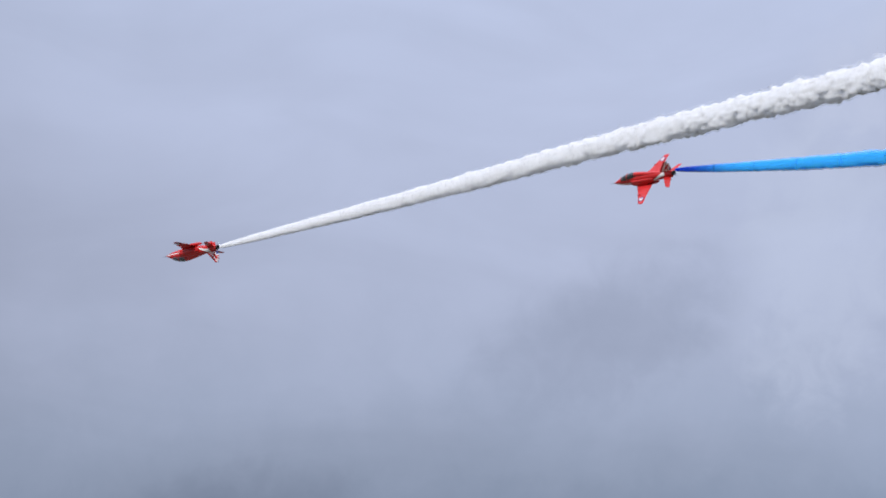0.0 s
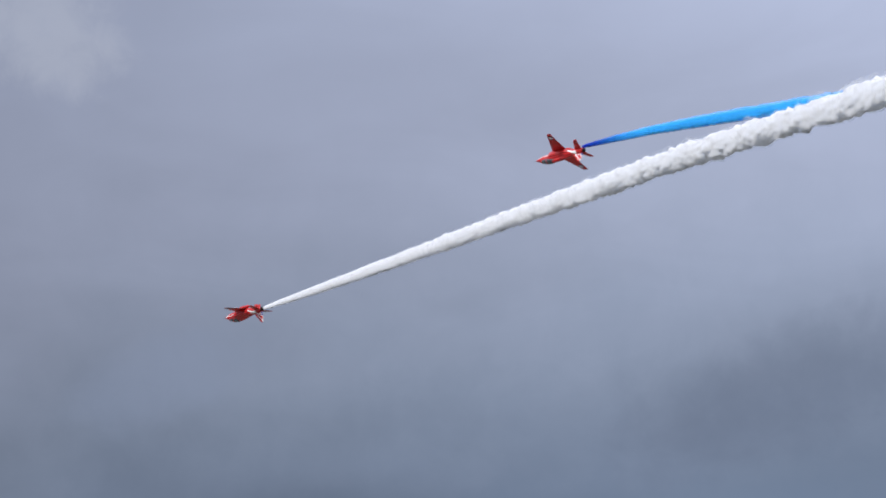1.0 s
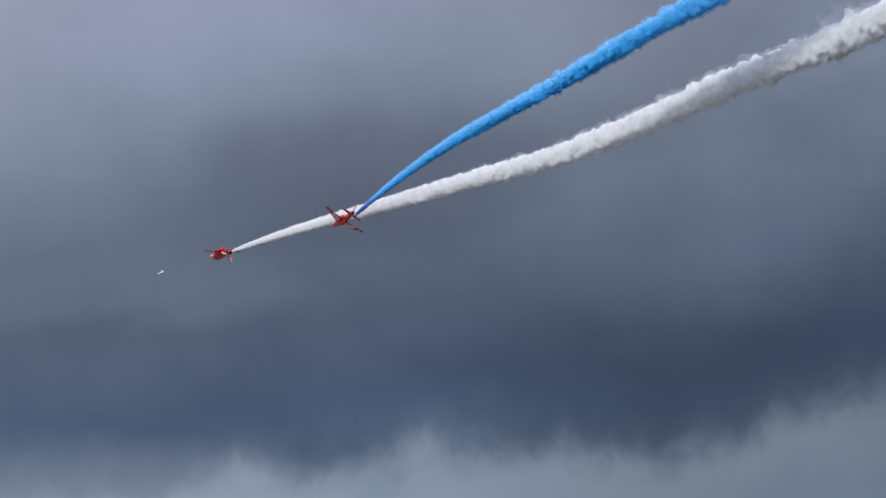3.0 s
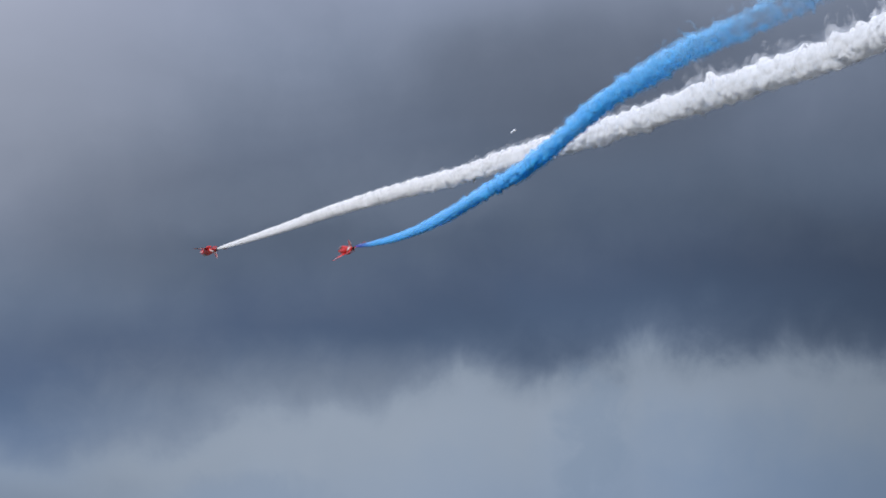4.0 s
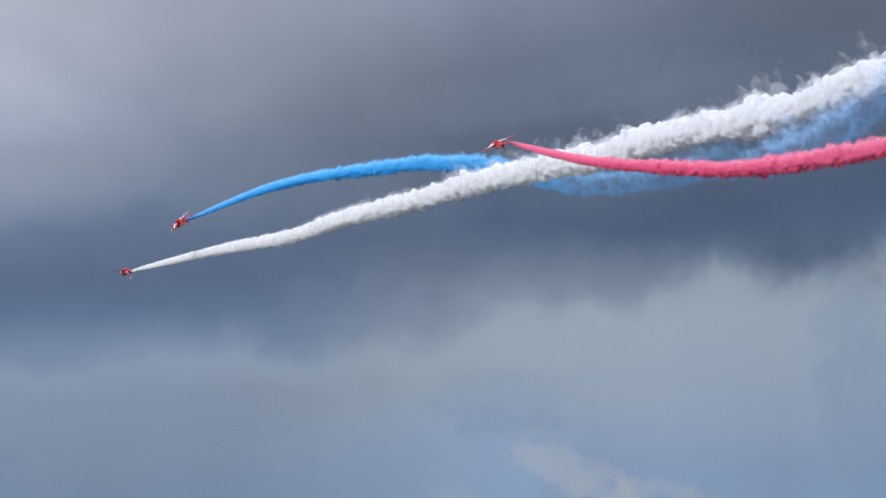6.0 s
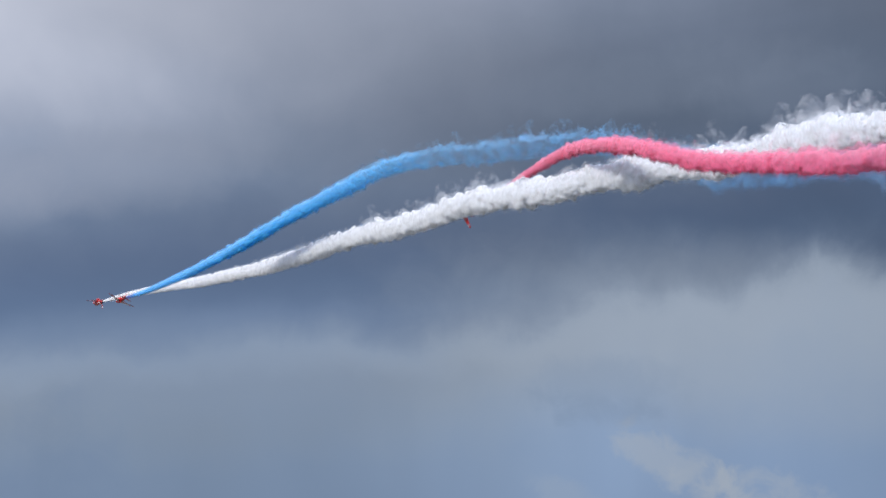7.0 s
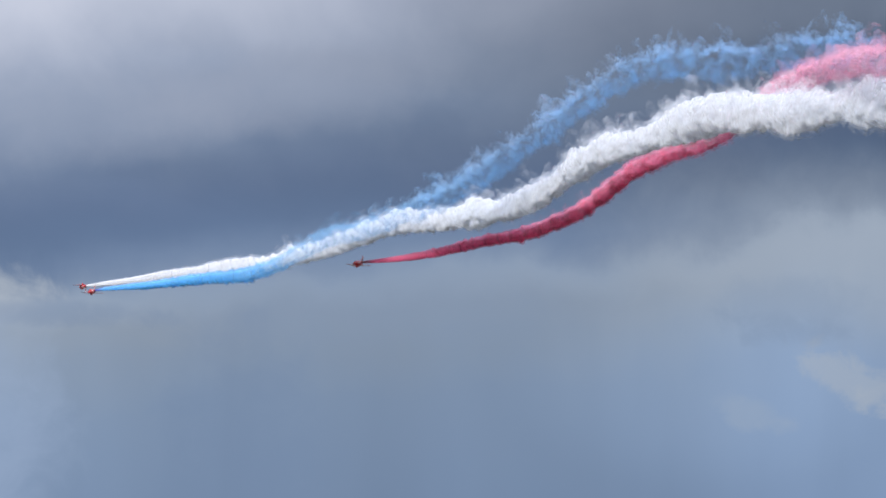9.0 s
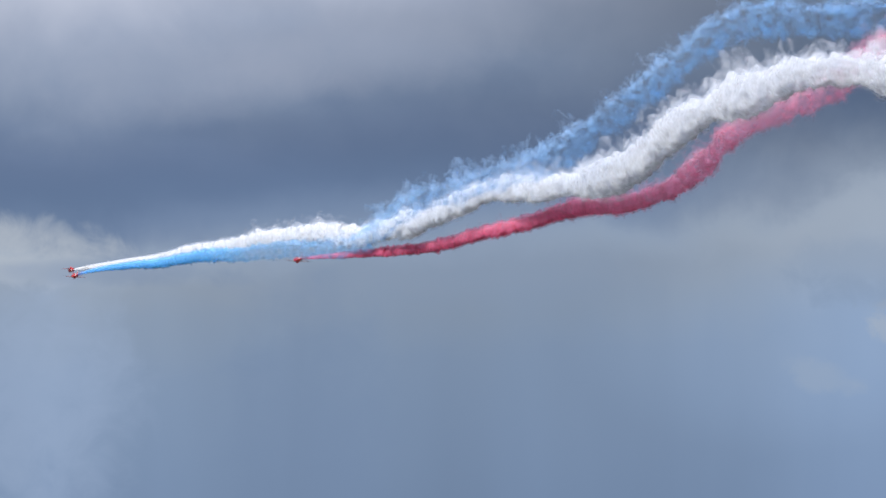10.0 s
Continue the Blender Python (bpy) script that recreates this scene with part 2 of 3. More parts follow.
def make_smoke(name, fresh, young, old, torn, sheen):
    """Drifting smoke, lit through and through. The mesh carries flow (place along and round the trail), age and thickness;
    torn is how far it breaks into wisps as it ages."""
    m, n = material(name)

    def given(key):
        return n.add("ShaderNodeAttribute", attribute_name=key)
    flow, age, thick = given("flow").outputs["Vector"], given("age").outputs["Fac"], given("thick").outputs["Fac"]
    tint = n.ramp(n.span(age, 0.0, 6.0), [(0.0, fresh), (0.003, fresh), (0.013, young), (0.12, young), (0.5, old)])
    tone = n.mix(1.0, tint, n.span(n.noise(flow, 1.3, 4.0), 0.3, 0.7, 0.94, 1.0), "MULTIPLY")
    body, thin = n.add("ShaderNodeBsdfDiffuse"), n.add("ShaderNodeBsdfTranslucent")
    n.put(body.inputs["Color"], tone), n.put(thin.inputs["Color"], tone)
    lit = n.add("ShaderNodeMixShader")
    lit.inputs[0].default_value = 0.5
    n.put(lit.inputs[1], body.outputs[0]), n.put(lit.inputs[2], thin.outputs[0])
    # added white gloss, weighted by view angle, pales the coloured smoke along a glancing view
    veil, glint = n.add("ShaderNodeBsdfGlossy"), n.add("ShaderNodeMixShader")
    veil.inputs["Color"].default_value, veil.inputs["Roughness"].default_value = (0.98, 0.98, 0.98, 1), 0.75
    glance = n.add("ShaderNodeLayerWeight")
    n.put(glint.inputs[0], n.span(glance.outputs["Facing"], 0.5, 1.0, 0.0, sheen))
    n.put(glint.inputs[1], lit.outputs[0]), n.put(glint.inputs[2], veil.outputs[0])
    curl = n.noise(flow, 0.8, 3.0, 0.5, 1.4)
    across = n.add("ShaderNodeMapping")
    n.put(across.inputs["Vector"], flow)
    across.inputs["Scale"].default_value = (2.6, 0.9, 0.9)
    strand = n.noise(across.outputs[0], 1.3, 5.0, 0.6, 1.6)
    rough = n.math("SUBTRACT", n.math("ADD", n.math("MULTIPLY", curl, 0.6), n.math("MULTIPLY", strand, 0.5)), 0.55)
    amount = n.math("ADD", n.span(age, 0.0, 1.3, 0.2, 0.95), n.math("MULTIPLY", age, torn))
    hide = n.math("ADD", thick, n.math("MULTIPLY", rough, amount))
    hide = n.span(hide, 0.0, 1.0, 0.0, 1.0, False)
    clear = n.add("ShaderNodeBsdfTransparent")
    both = n.add("ShaderNodeMixShader")
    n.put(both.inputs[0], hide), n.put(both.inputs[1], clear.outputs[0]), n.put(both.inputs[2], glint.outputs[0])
    finish(n, both.outputs[0])
    return m


PAINT = {"fuselage": make_fuselage_paint(), "fin": make_fin_paint(), "red": make_paint("red_paint", RED),
         "white": make_paint("white_paint", WHITE), "blue": make_paint("blue_paint", BLUE),
         "dark": make_plain("dark_metal", (0.03, 0.03, 0.032, 1), 0.5, 0.7),
         "bare": make_plain("bare_metal", (0.45, 0.45, 0.46, 1), 0.3, 1.0),
         "seat": make_plain("cockpit_trim", (0.05, 0.05, 0.055, 1), 0.7)}


def make_glass():
    m, n = material("canopy_glass")
    b = n.add("ShaderNodeBsdfPrincipled")
    b.inputs["Base Color"].default_value, b.inputs["Roughness"].default_value = (0.035, 0.04, 0.045, 1), 0.05
    b.inputs["IOR"].default_value, b.inputs["Transmission Weight"].default_value = 1.3, 0.35
    b.inputs["Coat Weight"].default_value = 1.0
    finish(n, b.outputs[0])
    return m


PAINT["glass"] = make_glass()


# ---- building blocks ----
def part(name, bm, mats, parent, label="", smooth=True):
    """Links a bmesh as one mesh object under a thing or a part."""
    bmesh.ops.recalc_face_normals(bm, faces=bm.faces)
    me = bpy.data.meshes.new(name)
    bm.to_mesh(me)
    bm.free()
    for m in (mats if isinstance(mats, (list, tuple)) else [mats]):
        me.materials.append(m)
    if smooth:
        me.polygons.foreach_set("use_smooth", [True] * len(me.polygons))
    ob = new(name, me)
    ob.parent = parent
    return tagged(ob, label=label)


def loft(rings):
    """A closed skin over rings of equally many points."""
    bm = bmesh.new()
    rows = [[bm.verts.new(p) for p in ring] for ring in rings]
    for a, b in zip(rows, rows[1:]):
        for i in range(len(a)):
            j = (i + 1) % len(a)
            bm.faces.new((a[i], a[j], b[j], b[i]))
    bm.faces.new(rows[0]), bm.faces.new(rows[-1])
    return bm


def oval(x, z, w, h, n=28, power=2.3, y=0.0):
    ring = []
    for i in range(n):
        a = 2 * math.pi * i / n
        c, s = math.cos(a), math.sin(a)
        ring.append((x, y + w * math.copysign(abs(c) ** (2 / power), c), z + h * math.copysign(abs(s) ** (2 / power), s)))
    return ring


def smooth_rows(rows, steps):
    """Rows of numbers (the first is the place) drawn out by a smooth curve."""
    out = []
    for i in range(len(rows) - 1):
        p0, p1, p2, p3 = rows[max(i - 1, 0)], rows[i], rows[i + 1], rows[min(i + 2, len(rows) - 1)]
        for k in range(steps):
            t = k / steps
            out.append([0.5 * (2 * b + (c - a) * t + (2 * a - 5 * b + 4 * c - d) * t * t + (3 * b - a - 3 * c + d) * t ** 3)
                        for a, b, c, d in zip(p0, p1, p2, p3)])
    return out + [list(rows[-1])]


def aerofoil(le, te, thick, n=9):
    """Points round a thin wing section from (x, y, z) at the leading edge to the trailing edge; thick along (0, 0, 1)."""
    top, low = [], []
    for i in range(n):
        u = 0.5 - 0.5 * math.cos(math.pi * i / (n - 1))
        t = thick * (2.6 * math.sqrt(u) - 1.2 * u - 1.4 * u * u) * 0.85
        p = [a + (b - a) * u for a, b in zip(le, te)]
        top.append((p[0], p[1], p[2] + 0.6 * t))
        low.append((p[0], p[1], p[2] - 0.4 * t))
    return top + low[-2:0:-1]


def surface(sections, upright=False):
    """A wing from sections (leading edge x, trailing edge x, span y, height z, thickness)."""
    rings = []
    for xl, xt, s, h, th in sections:
        ring = aerofoil((xl, s, h), (xt, s, h), th)
        if upright:
            ring = [(x, z - h, s) for x, y, z in ring]
        rings.append(ring)
    return loft(rings)


def disc(x, y, z, r, lift):
    """A roundel: red middle, white ring and blue rim, in three levels of faces."""
    bm = bmesh.new()
    rows = []
    for q in (0.36, 0.68, 1.0):
        rows.append([bm.verts.new((x + r * q * math.cos(2 * math.pi * i / 20), y + r * q * math.sin(2 * math.pi * i / 20), z)) for i in range(20)])
    bm.faces.new(rows[0]).material_index = 0
    for k in (0, 1):
        for i in range(20):
            j = (i + 1) % 20
            bm.faces.new((rows[k][i], rows[k][j], rows[k + 1][j], rows[k + 1][i])).material_index = k + 1
    low = bmesh.ops.extrude_face_region(bm, geom=list(bm.faces))
    bmesh.ops.translate(bm, vec=(0, 0, lift), verts=[v for v in low["geom"] if isinstance(v, bmesh.types.BMVert)])
    return bm


# ---- ground under the display ----
def make_ground():
    m, n = material("airfield_grass")
    co = n.add("ShaderNodeTexCoord").outputs["Object"]
    tone = n.ramp(n.noise(co, 0.02, 6.0), [(0.3, (0.10, 0.10, 0.075, 1)), (0.7, (0.16, 0.155, 0.125, 1))])
    gloss(n, n.mix(n.span(n.noise(co, 1.5, 4.0), 0.3, 0.7), tone, (0.12, 0.12, 0.095, 1)), 0.9, bump=n.noise(co, 8.0))
    bm = bmesh.new()
    rings = [[bm.verts.new((r * math.cos(a * math.pi / 24), r * math.sin(a * math.pi / 24), 0)) for a in range(48)] for r in (40, 400, 1500, 4900)]
    bm.faces.new(rings[0])
    for a, b in zip(rings, rings[1:]):
        for i in range(48):
            bm.faces.new((a[i], b[i], b[(i + 1) % 48], a[(i + 1) % 48]))
    me = bpy.data.meshes.new("ground")
    bm.to_mesh(me)
    bm.free()
    me.materials.append(m)
    tagged(new("ground", me), "dry mown grass of a level airfield", "ground", kind="structure")


make_ground()


# ---- the jets ----
def make_jet():
    jet = tagged(new("jet_aircraft"), "red jet trainer with white flash, flying inverted", "aircraft", "display team jets")
    body = smooth_rows([(5.4, -0.14, 0.03, 0.03), (5.1, -0.12, 0.15, 0.15), (4.4, -0.06, 0.34, 0.36), (3.5, 0.0, 0.50, 0.55),
                        (2.4, 0.04, 0.60, 0.68), (1.2, 0.05, 0.70, 0.78), (0.0, 0.05, 0.72, 0.78), (-1.3, 0.08, 0.66, 0.72),
                        (-2.6, 0.12, 0.56, 0.60), (-3.8, 0.16, 0.48, 0.50), (-4.7, 0.18, 0.42, 0.43), (-5.15, 0.2, 0.36, 0.37)], 3)
    fuselage = part("fuselage", loft([oval(*r) for r in body]), PAINT["fuselage"], jet)
    spine = smooth_rows([(1.0, 0.75, 0.30, 0.42), (0.2, 0.72, 0.34, 0.42), (-1.2, 0.62, 0.30, 0.34), (-2.6, 0.52, 0.2, 0.26), (-3.6, 0.5, 0.10, 0.16)], 3)
    part("dorsal_spine", loft([oval(*r, n=18) for r in spine]), PAINT["red"], jet)
    # canopy over two seats, the rear one higher
    hood = smooth_rows([(4.05, 0.36, 0.10, 0.04), (3.7, 0.40, 0.34, 0.24), (3.1, 0.48, 0.44, 0.42), (2.4, 0.56, 0.47, 0.50),
                        (1.7, 0.66, 0.46, 0.52), (1.1, 0.72, 0.38, 0.44), (0.75, 0.72, 0.26, 0.34)], 3)
    canopy = part("canopy", loft([oval(*r, n=22) for r in hood]), PAINT["glass"], jet, "dark tinted clear canopy")
    for x, z, w, h in ((3.72, 0.40, 0.36, 0.26), (2.42, 0.56, 0.485, 0.515), (1.08, 0.72, 0.39, 0.45)):
        part("canopy_frame", loft([oval(x + 0.05, z, w, h, 22), oval(x - 0.05, z, w, h, 22)]), PAINT["red"], canopy)
    for x, z in ((2.95, 0.45), (1.65, 0.62)):
        bm = bmesh.new()
        bmesh.ops.create_cube(bm, size=1.0, matrix=Matrix.LocRotScale((x - 0.25, 0, z + 0.12), Euler((0, -0.3, 0)), (0.16, 0.42, 0.55)))
        bmesh.ops.bevel(bm, geom=list(bm.edges), offset=0.05, segments=2, affect="EDGES")
        part("ejection_seat", bm, PAINT["seat"], jet, "dark ejection seat", False)
    for side in (1, -1):
        duct = smooth_rows([(1.75, -0.02, 0.20, 0.40), (1.2, -0.04, 0.25, 0.46), (0.2, -0.05, 0.26, 0.48), (-0.9, 0.0, 0.2, 0.42), (-2.0, 0.05, 0.08, 0.25)], 3)
        intake = part("air_intake", loft([oval(x, z, w, h, 20, 3.0, side * 0.66) for x, z, w, h in duct]), PAINT["red"], jet)
        # the duct is closed: a dark disc on its front imitates the shaded opening
        part("intake_shade_disc", loft([oval(1.765, -0.02, 0.15, 0.34, 20, 3.0, side * 0.66), oval(1.70, -0.02, 0.14, 0.33, 20, 3.0, side * 0.66)]), PAINT["dark"], intake, "dark disc in place of the shaded intake opening")
        secs = [(1.55, -1.55, 0.3, -0.55, 0.30), (1.15, -1.52, 0.95, -0.53, 0.27), (-0.05, -1.62, 2.9, -0.44, 0.17), (-0.80, -1.78, 4.3, -0.375, 0.10),
                (-0.98, -1.82, 4.55, -0.365, 0.07), (-1.25, -1.80, 4.69, -0.36, 0.03)]
        wing = part("wing", surface([(a, b, side * s, h, t) for a, b, s, h, t in secs]), PAINT["red"], jet)
        for up in (1, -1):
            part("roundel", disc(-1.12, side * 3.75, -0.40 + (0.085 if up > 0 else -0.07), 0.40, 0.006 * up), [PAINT["red"], PAINT["white"], PAINT["blue"]], wing, "red, white and blue roundel", False)
        # white bars that spread over the under side of the wing
        for (r0, r1), (t0, t1) in (((1.25, 0.70), (-0.95, -1.40)), ((0.05, -0.65), (-1.32, -1.64))):
            bm = bmesh.new()
            p = [(r0, side * 0.80, -0.665), (r1, side * 0.80, -0.665), (t1, side * 2.75, -0.535), (t0, side * 2.75, -0.535)]
            low = [bm.verts.new(v) for v in p]
            top = [bm.verts.new((v[0], v[1], v[2] + 0.06)) for v in p]
            bm.faces.new(low), bm.faces.new(top)
            for i in range(4):
                bm.faces.new((low[i], low[(i + 1) % 4], top[(i + 1) % 4], top[i]))
            part("wing_stripe", bm, PAINT["white"], wing, "white painted chevron bar", False)
        bm = bmesh.new()
        for xa, xb, s in ((0.10, -0.55, 2.9),):
            bmesh.ops.create_cube(bm, size=1.0, matrix=Matrix.LocRotScale(((xa + xb) / 2 - 0.1, side * s, -0.36), None, (xa - xb, 0.025, 0.09)))
        part("wing_fence", bm, PAINT["red"], wing, "", False)
        secs = [(-3.55, -4.95, 0.2, 0.10, 0.15), (-4.05, -5.12, 1.2, -0.08, 0.11), (-4.62, -5.36, 2.08, -0.23, 0.06), (-4.85, -5.36, 2.2, -0.25, 0.03)]
        part("tailplane", surface([(a, b, side * s, h, t) for a, b, s, h, t in secs]), PAINT["red"], jet)
        bm = surface([(-3.4, -4.5, -0.25, side * 0.3, 0.07), (-3.75, -4.5, -0.75, side * 0.42, 0.04)], True)
        bmesh.ops.translate(bm, vec=(0, side * 0.3, 0), verts=bm.verts)
        part("ventral_strake", bm, PAINT["red"], jet)
    fin = part("tail_fin", surface([(-2.2, -4.85, 0.45, 0, 0.16), (-3.2, -4.95, 0.80, 0, 0.18), (-4.05, -5.22, 1.6, 0, 0.12), (-4.78, -5.52, 2.28, 0, 0.07), (-5.02, -5.55, 2.40, 0, 0.03)], True),
               PAINT["fin"], jet, "red fin with crossed red, white and blue bars")
    rud = part("rudder", surface([(-4.94, -5.32, 0.75, 0, 0.10), (-5.21, -5.52, 1.55, 0, 0.07), (-5.40, -5.68, 2.0, 0, 0.05)], True), PAINT["fin"], fin, "rudder with crossed flag bars")
    part("jet_pipe", loft([oval(-5.1, 0.2, 0.34, 0.34, 24, 2.0), oval(-5.42, 0.21, 0.29, 0.29, 24, 2.0), oval(-5.42, 0.21, 0.25, 0.25, 24, 2.0), oval(-5.15, 0.2, 0.22, 0.22, 24, 2.0)]), PAINT["dark"], jet, "sooty dark exhaust pipe")
    pod = smooth_rows([(1.6, -0.92, 0.03, 0.03), (1.1, -0.94, 0.20, 0.20), (0.0, -0.95, 0.26, 0.26), (-1.4, -0.93, 0.22, 0.22), (-2.1, -0.88, 0.05, 0.05)], 3)
    part("smoke_pod", loft([oval(*r, n=18, power=2.0) for r in pod]), PAINT["red"], jet)
    bm = bmesh.new()
    bmesh.ops.create_cone(bm, cap_ends=True, segments=8, radius1=0.03, radius2=0.012, depth=0.7, matrix=Matrix.Translation((5.7, 0, -0.14)) @ Matrix.Rotation(math.pi / 2, 4, "Y"))
    part("nose_probe", bm, PAINT["bare"], jet)
    for z in (0.30, 0.50, 0.10):
        bm = bmesh.new()
        bmesh.ops.create_cone(bm, cap_ends=True, segments=8, radius1=0.025, radius2=0.025, depth=0.5, matrix=Matrix.Translation((-5.4, 0.0, z - 0.42)) @ Matrix.Rotation(math.pi / 2, 4, "Y"))
        part("smoke_nozzle", bm, PAINT["bare"], jet)
    return jet


def make_gull():
    m, n = material("gull_feathers")
    co = n.add("ShaderNodeTexCoord").outputs["Object"]
    gloss(n, n.mix(n.noise(co, 9.0), (0.72, 0.72, 0.72, 1), (0.60, 0.61, 0.63, 1)), 0.8)
    grey_m, n = material("gull_wing_feathers")
    co = n.add("ShaderNodeTexCoord").outputs["Object"]
    gloss(n, n.mix(n.noise(co, 9.0), (0.52, 0.54, 0.57, 1), (0.36, 0.38, 0.41, 1)), 0.8)
    bill, n = material("gull_bill")
    gloss(n, (0.6, 0.35, 0.06, 1), 0.5)
    gull = tagged(new("gull"), "white gull gliding below the clouds", "bird")
    shape = smooth_rows([(0.27, 0.03, 0.02, 0.02), (0.22, 0.04, 0.05, 0.05), (0.14, 0.02, 0.05, 0.055), (0.02, 0.0, 0.08, 0.08), (-0.14, 0.0, 0.06, 0.055), (-0.26, 0.01, 0.02, 0.015)], 3)
    part("body", loft([oval(*r, n=14, power=2.0) for r in shape]), m, gull)
    for side in (1, -1):
        secs = [(0.10, -0.10, 0.04, 0.03, 0.03), (0.13, -0.09, 0.28, 0.12, 0.025), (0.04, -0.11, 0.50, 0.08, 0.015), (-0.08, -0.13, 0.64, 0.02, 0.006)]
        part("wing", surface([(a, b, side * y, z, t) for a, b, y, z, t in secs]), grey_m, gull, "grey wing")
    part("tail", surface([(-0.2, -0.38, -0.09, 0.0, 0.012), (-0.18, -0.40, 0.0, 0.01, 0.02), (-0.2, -0.38, 0.09, 0.0, 0.012)]), m, gull)
    part("bill", loft([oval(0.26, 0.03, 0.018, 0.018, 10, 2.0), oval(0.33, 0.02, 0.004, 0.004, 10, 2.0)]), bill, gull, "yellow bill")
    return gull


gull = make_gull()
lead = make_jet()
rolling = tagged(copy_thing(lead, Matrix()), "red jet trainer in a barrel roll, trailing blue smoke")
chasing = tagged(copy_thing(lead, Matrix()), "red jet trainer chasing the pair, trailing crimson smoke")


# ---- flight paths ----
SPEED, WIND = 132.6, np.array((-2.22, 10.01, -0.16))


def curve(rows, t):
    """Values between rows (time, values...), by a smooth curve."""
    t = min(max(t, rows[0][0]), rows[-1][0])
    i = max(k for k in range(len(rows) - 1) if rows[k][0] <= t)
    p0, p1, p2, p3 = rows[max(i - 1, 0)], rows[i], rows[i + 1], rows[min(i + 2, len(rows) - 1)]
    h = p2[0] - p1[0]
    u = (t - p1[0]) / h
    out = []
    for k in range(1, len(p1)):
        m1 = (p2[k] - p0[k]) / max(p2[0] - p0[0], 1e-6) * h
        m2 = (p3[k] - p1[k]) / max(p3[0] - p1[0], 1e-6) * h
        out.append((2 * u ** 3 - 3 * u * u + 1) * p1[k] + (u ** 3 - 2 * u * u + u) * m1 + (3 * u * u - 2 * u ** 3) * p2[k] + (u ** 3 - u * u) * m2)
    return out


def lead_at(t):
    """The lead jet, nearly straight and level."""
    u = t - 5.0
    v = max(u, -6.5)
    return np.array((-404.9 - SPEED * t, 432.2 + 3.787 * u - 0.284 * v * v, 171.8 + 0.84 * u + 0.248 * v * v - 0.012 * v ** 3))


# time, metres behind the lead, distance from its smoke, angle round it (0: far side, 90: above)
ROLL_B = [(-3.0, 71.0, 12.0, -200), (-1.0, 71.4, 12.4, -68),
          (0.0, 71.4, 13.0, -4), (0.5, 71.8, 13.4, 20), (1.0, 69.2, 13.6, 50), (1.5, 67.3, 13.8, 89), (2.0, 67.3, 13.2, 128), (2.5, 68.4, 11.8, 169),
          (3.0, 68.0, 10.5, 204), (3.5, 65.1, 9.6, 246), (4.0, 62.3, 9.0, 302), (4.5, 59.9, 8.9, 355), (5.0, 59.8, 9.4, 405), (5.5, 59.0, 9.7, 446),
          (6.0, 56.4, 10.5, 489), (6.5, 53.0, 11.3, 529), (7.0, 50.1, 11.8, 558), (7.5, 49.0, 12.0, 564), (8.0, 48.3, 12.0, 566), (8.5, 46.2, 12.1, 566),
          (9.0, 43.7, 12.3, 565), (9.5, 42.4, 12.2, 567), (10.0, 40.0, 12.3, 565)]
ROLL_C = [(-3.0, 300.0, 13.4, -45),
          (3.5, 299.5, 11.7, -42), (4.0, 290.7, 10.6, -67), (4.5, 281.8, 9.2, -93), (5.0, 270.9, 9.1, -118), (5.5, 267.3, 8.9, -148), (6.0, 262.9, 9.3, -208),
          (6.5, 258.7, 9.9, -291), (7.0, 257.9, 10.1, -360), (7.5, 263.8, 9.9, -373), (8.0, 271.2, 10.0, -385), (8.5, 274.1, 9.8, -402), (9.0, 272.9, 9.3, -420),
          (9.5, 271.2, 9.5, -437), (10.0, 270.3, 10.0, -452)]
# time, direction of the jet's own top in the plane across its way (0: away from the spectators, 90: up)
BANK_A = [(0.0, 274), (10.0, 272)]
BANK_B = [(-3.0, 0), (-1.0, 90), (0.0, 150), (0.25, 180), (0.5, 205), (1.0, 243), (1.5, 300), (2.0, 362), (2.5, 388), (3.0, 418), (3.2, 432), (3.5, 448), (4.0, 482),
          (4.5, 515), (5.0, 575), (5.5, 630), (6.0, 680), (6.5, 735), (7.0, 785), (7.5, 806), (8.0, 810), (10.0, 810)]
BANK_C = [(0.0, 90), (4.3, 90), (4.5, 85), (5.0, 45), (5.5, 3), (6.0, -60), (6.5, -115), (7.0, -160), (7.5, -190), (8.0, -235), (8.5, -262), (9.0, -270), (10.0, -270)]


# how fast the smoke left at a time sinks or lifts, metres a second
SINK = [(-9.0, 0.0), (0.0, 0.5), (0.8, 1.8), (1.4, -1.2), (2.0, -1.0), (2.6, -1.5), (3.2, -2.6), (4.0, -1.0), (4.6, 0.9), (5.3, 0.3), (6.0, -1.5), (7.0, -2.6), (8.5, -2.3), (10.0, -2.0)]


def round_lead(rows):
    def place(t):
        back, r, a = curve(rows, t)
        a = radians(a)
        age = back / SPEED
        lift = curve(SINK, t - age)[0] * age / (1 + 0.08 * age)
        return lead_at(t - age) + np.array((0, r * math.cos(a), r * math.sin(a) + lift)) + WIND * age
    return place


# metres by which the chasing jet keeps nearer to the spectators than the pair's smoke
NEAR_C = [(-3.0, 14.0), (5.6, 14.0), (6.8, 0.0), (10.0, 0.0)]


def nearer(place, rows):
    def shifted(t):
        p = place(t)
        return p * (1 - curve(rows, t)[0] / np.linalg.norm(p))
    return shifted


place_b, place_c = round_lead(ROLL_B), nearer(round_lead(ROLL_C), NEAR_C)


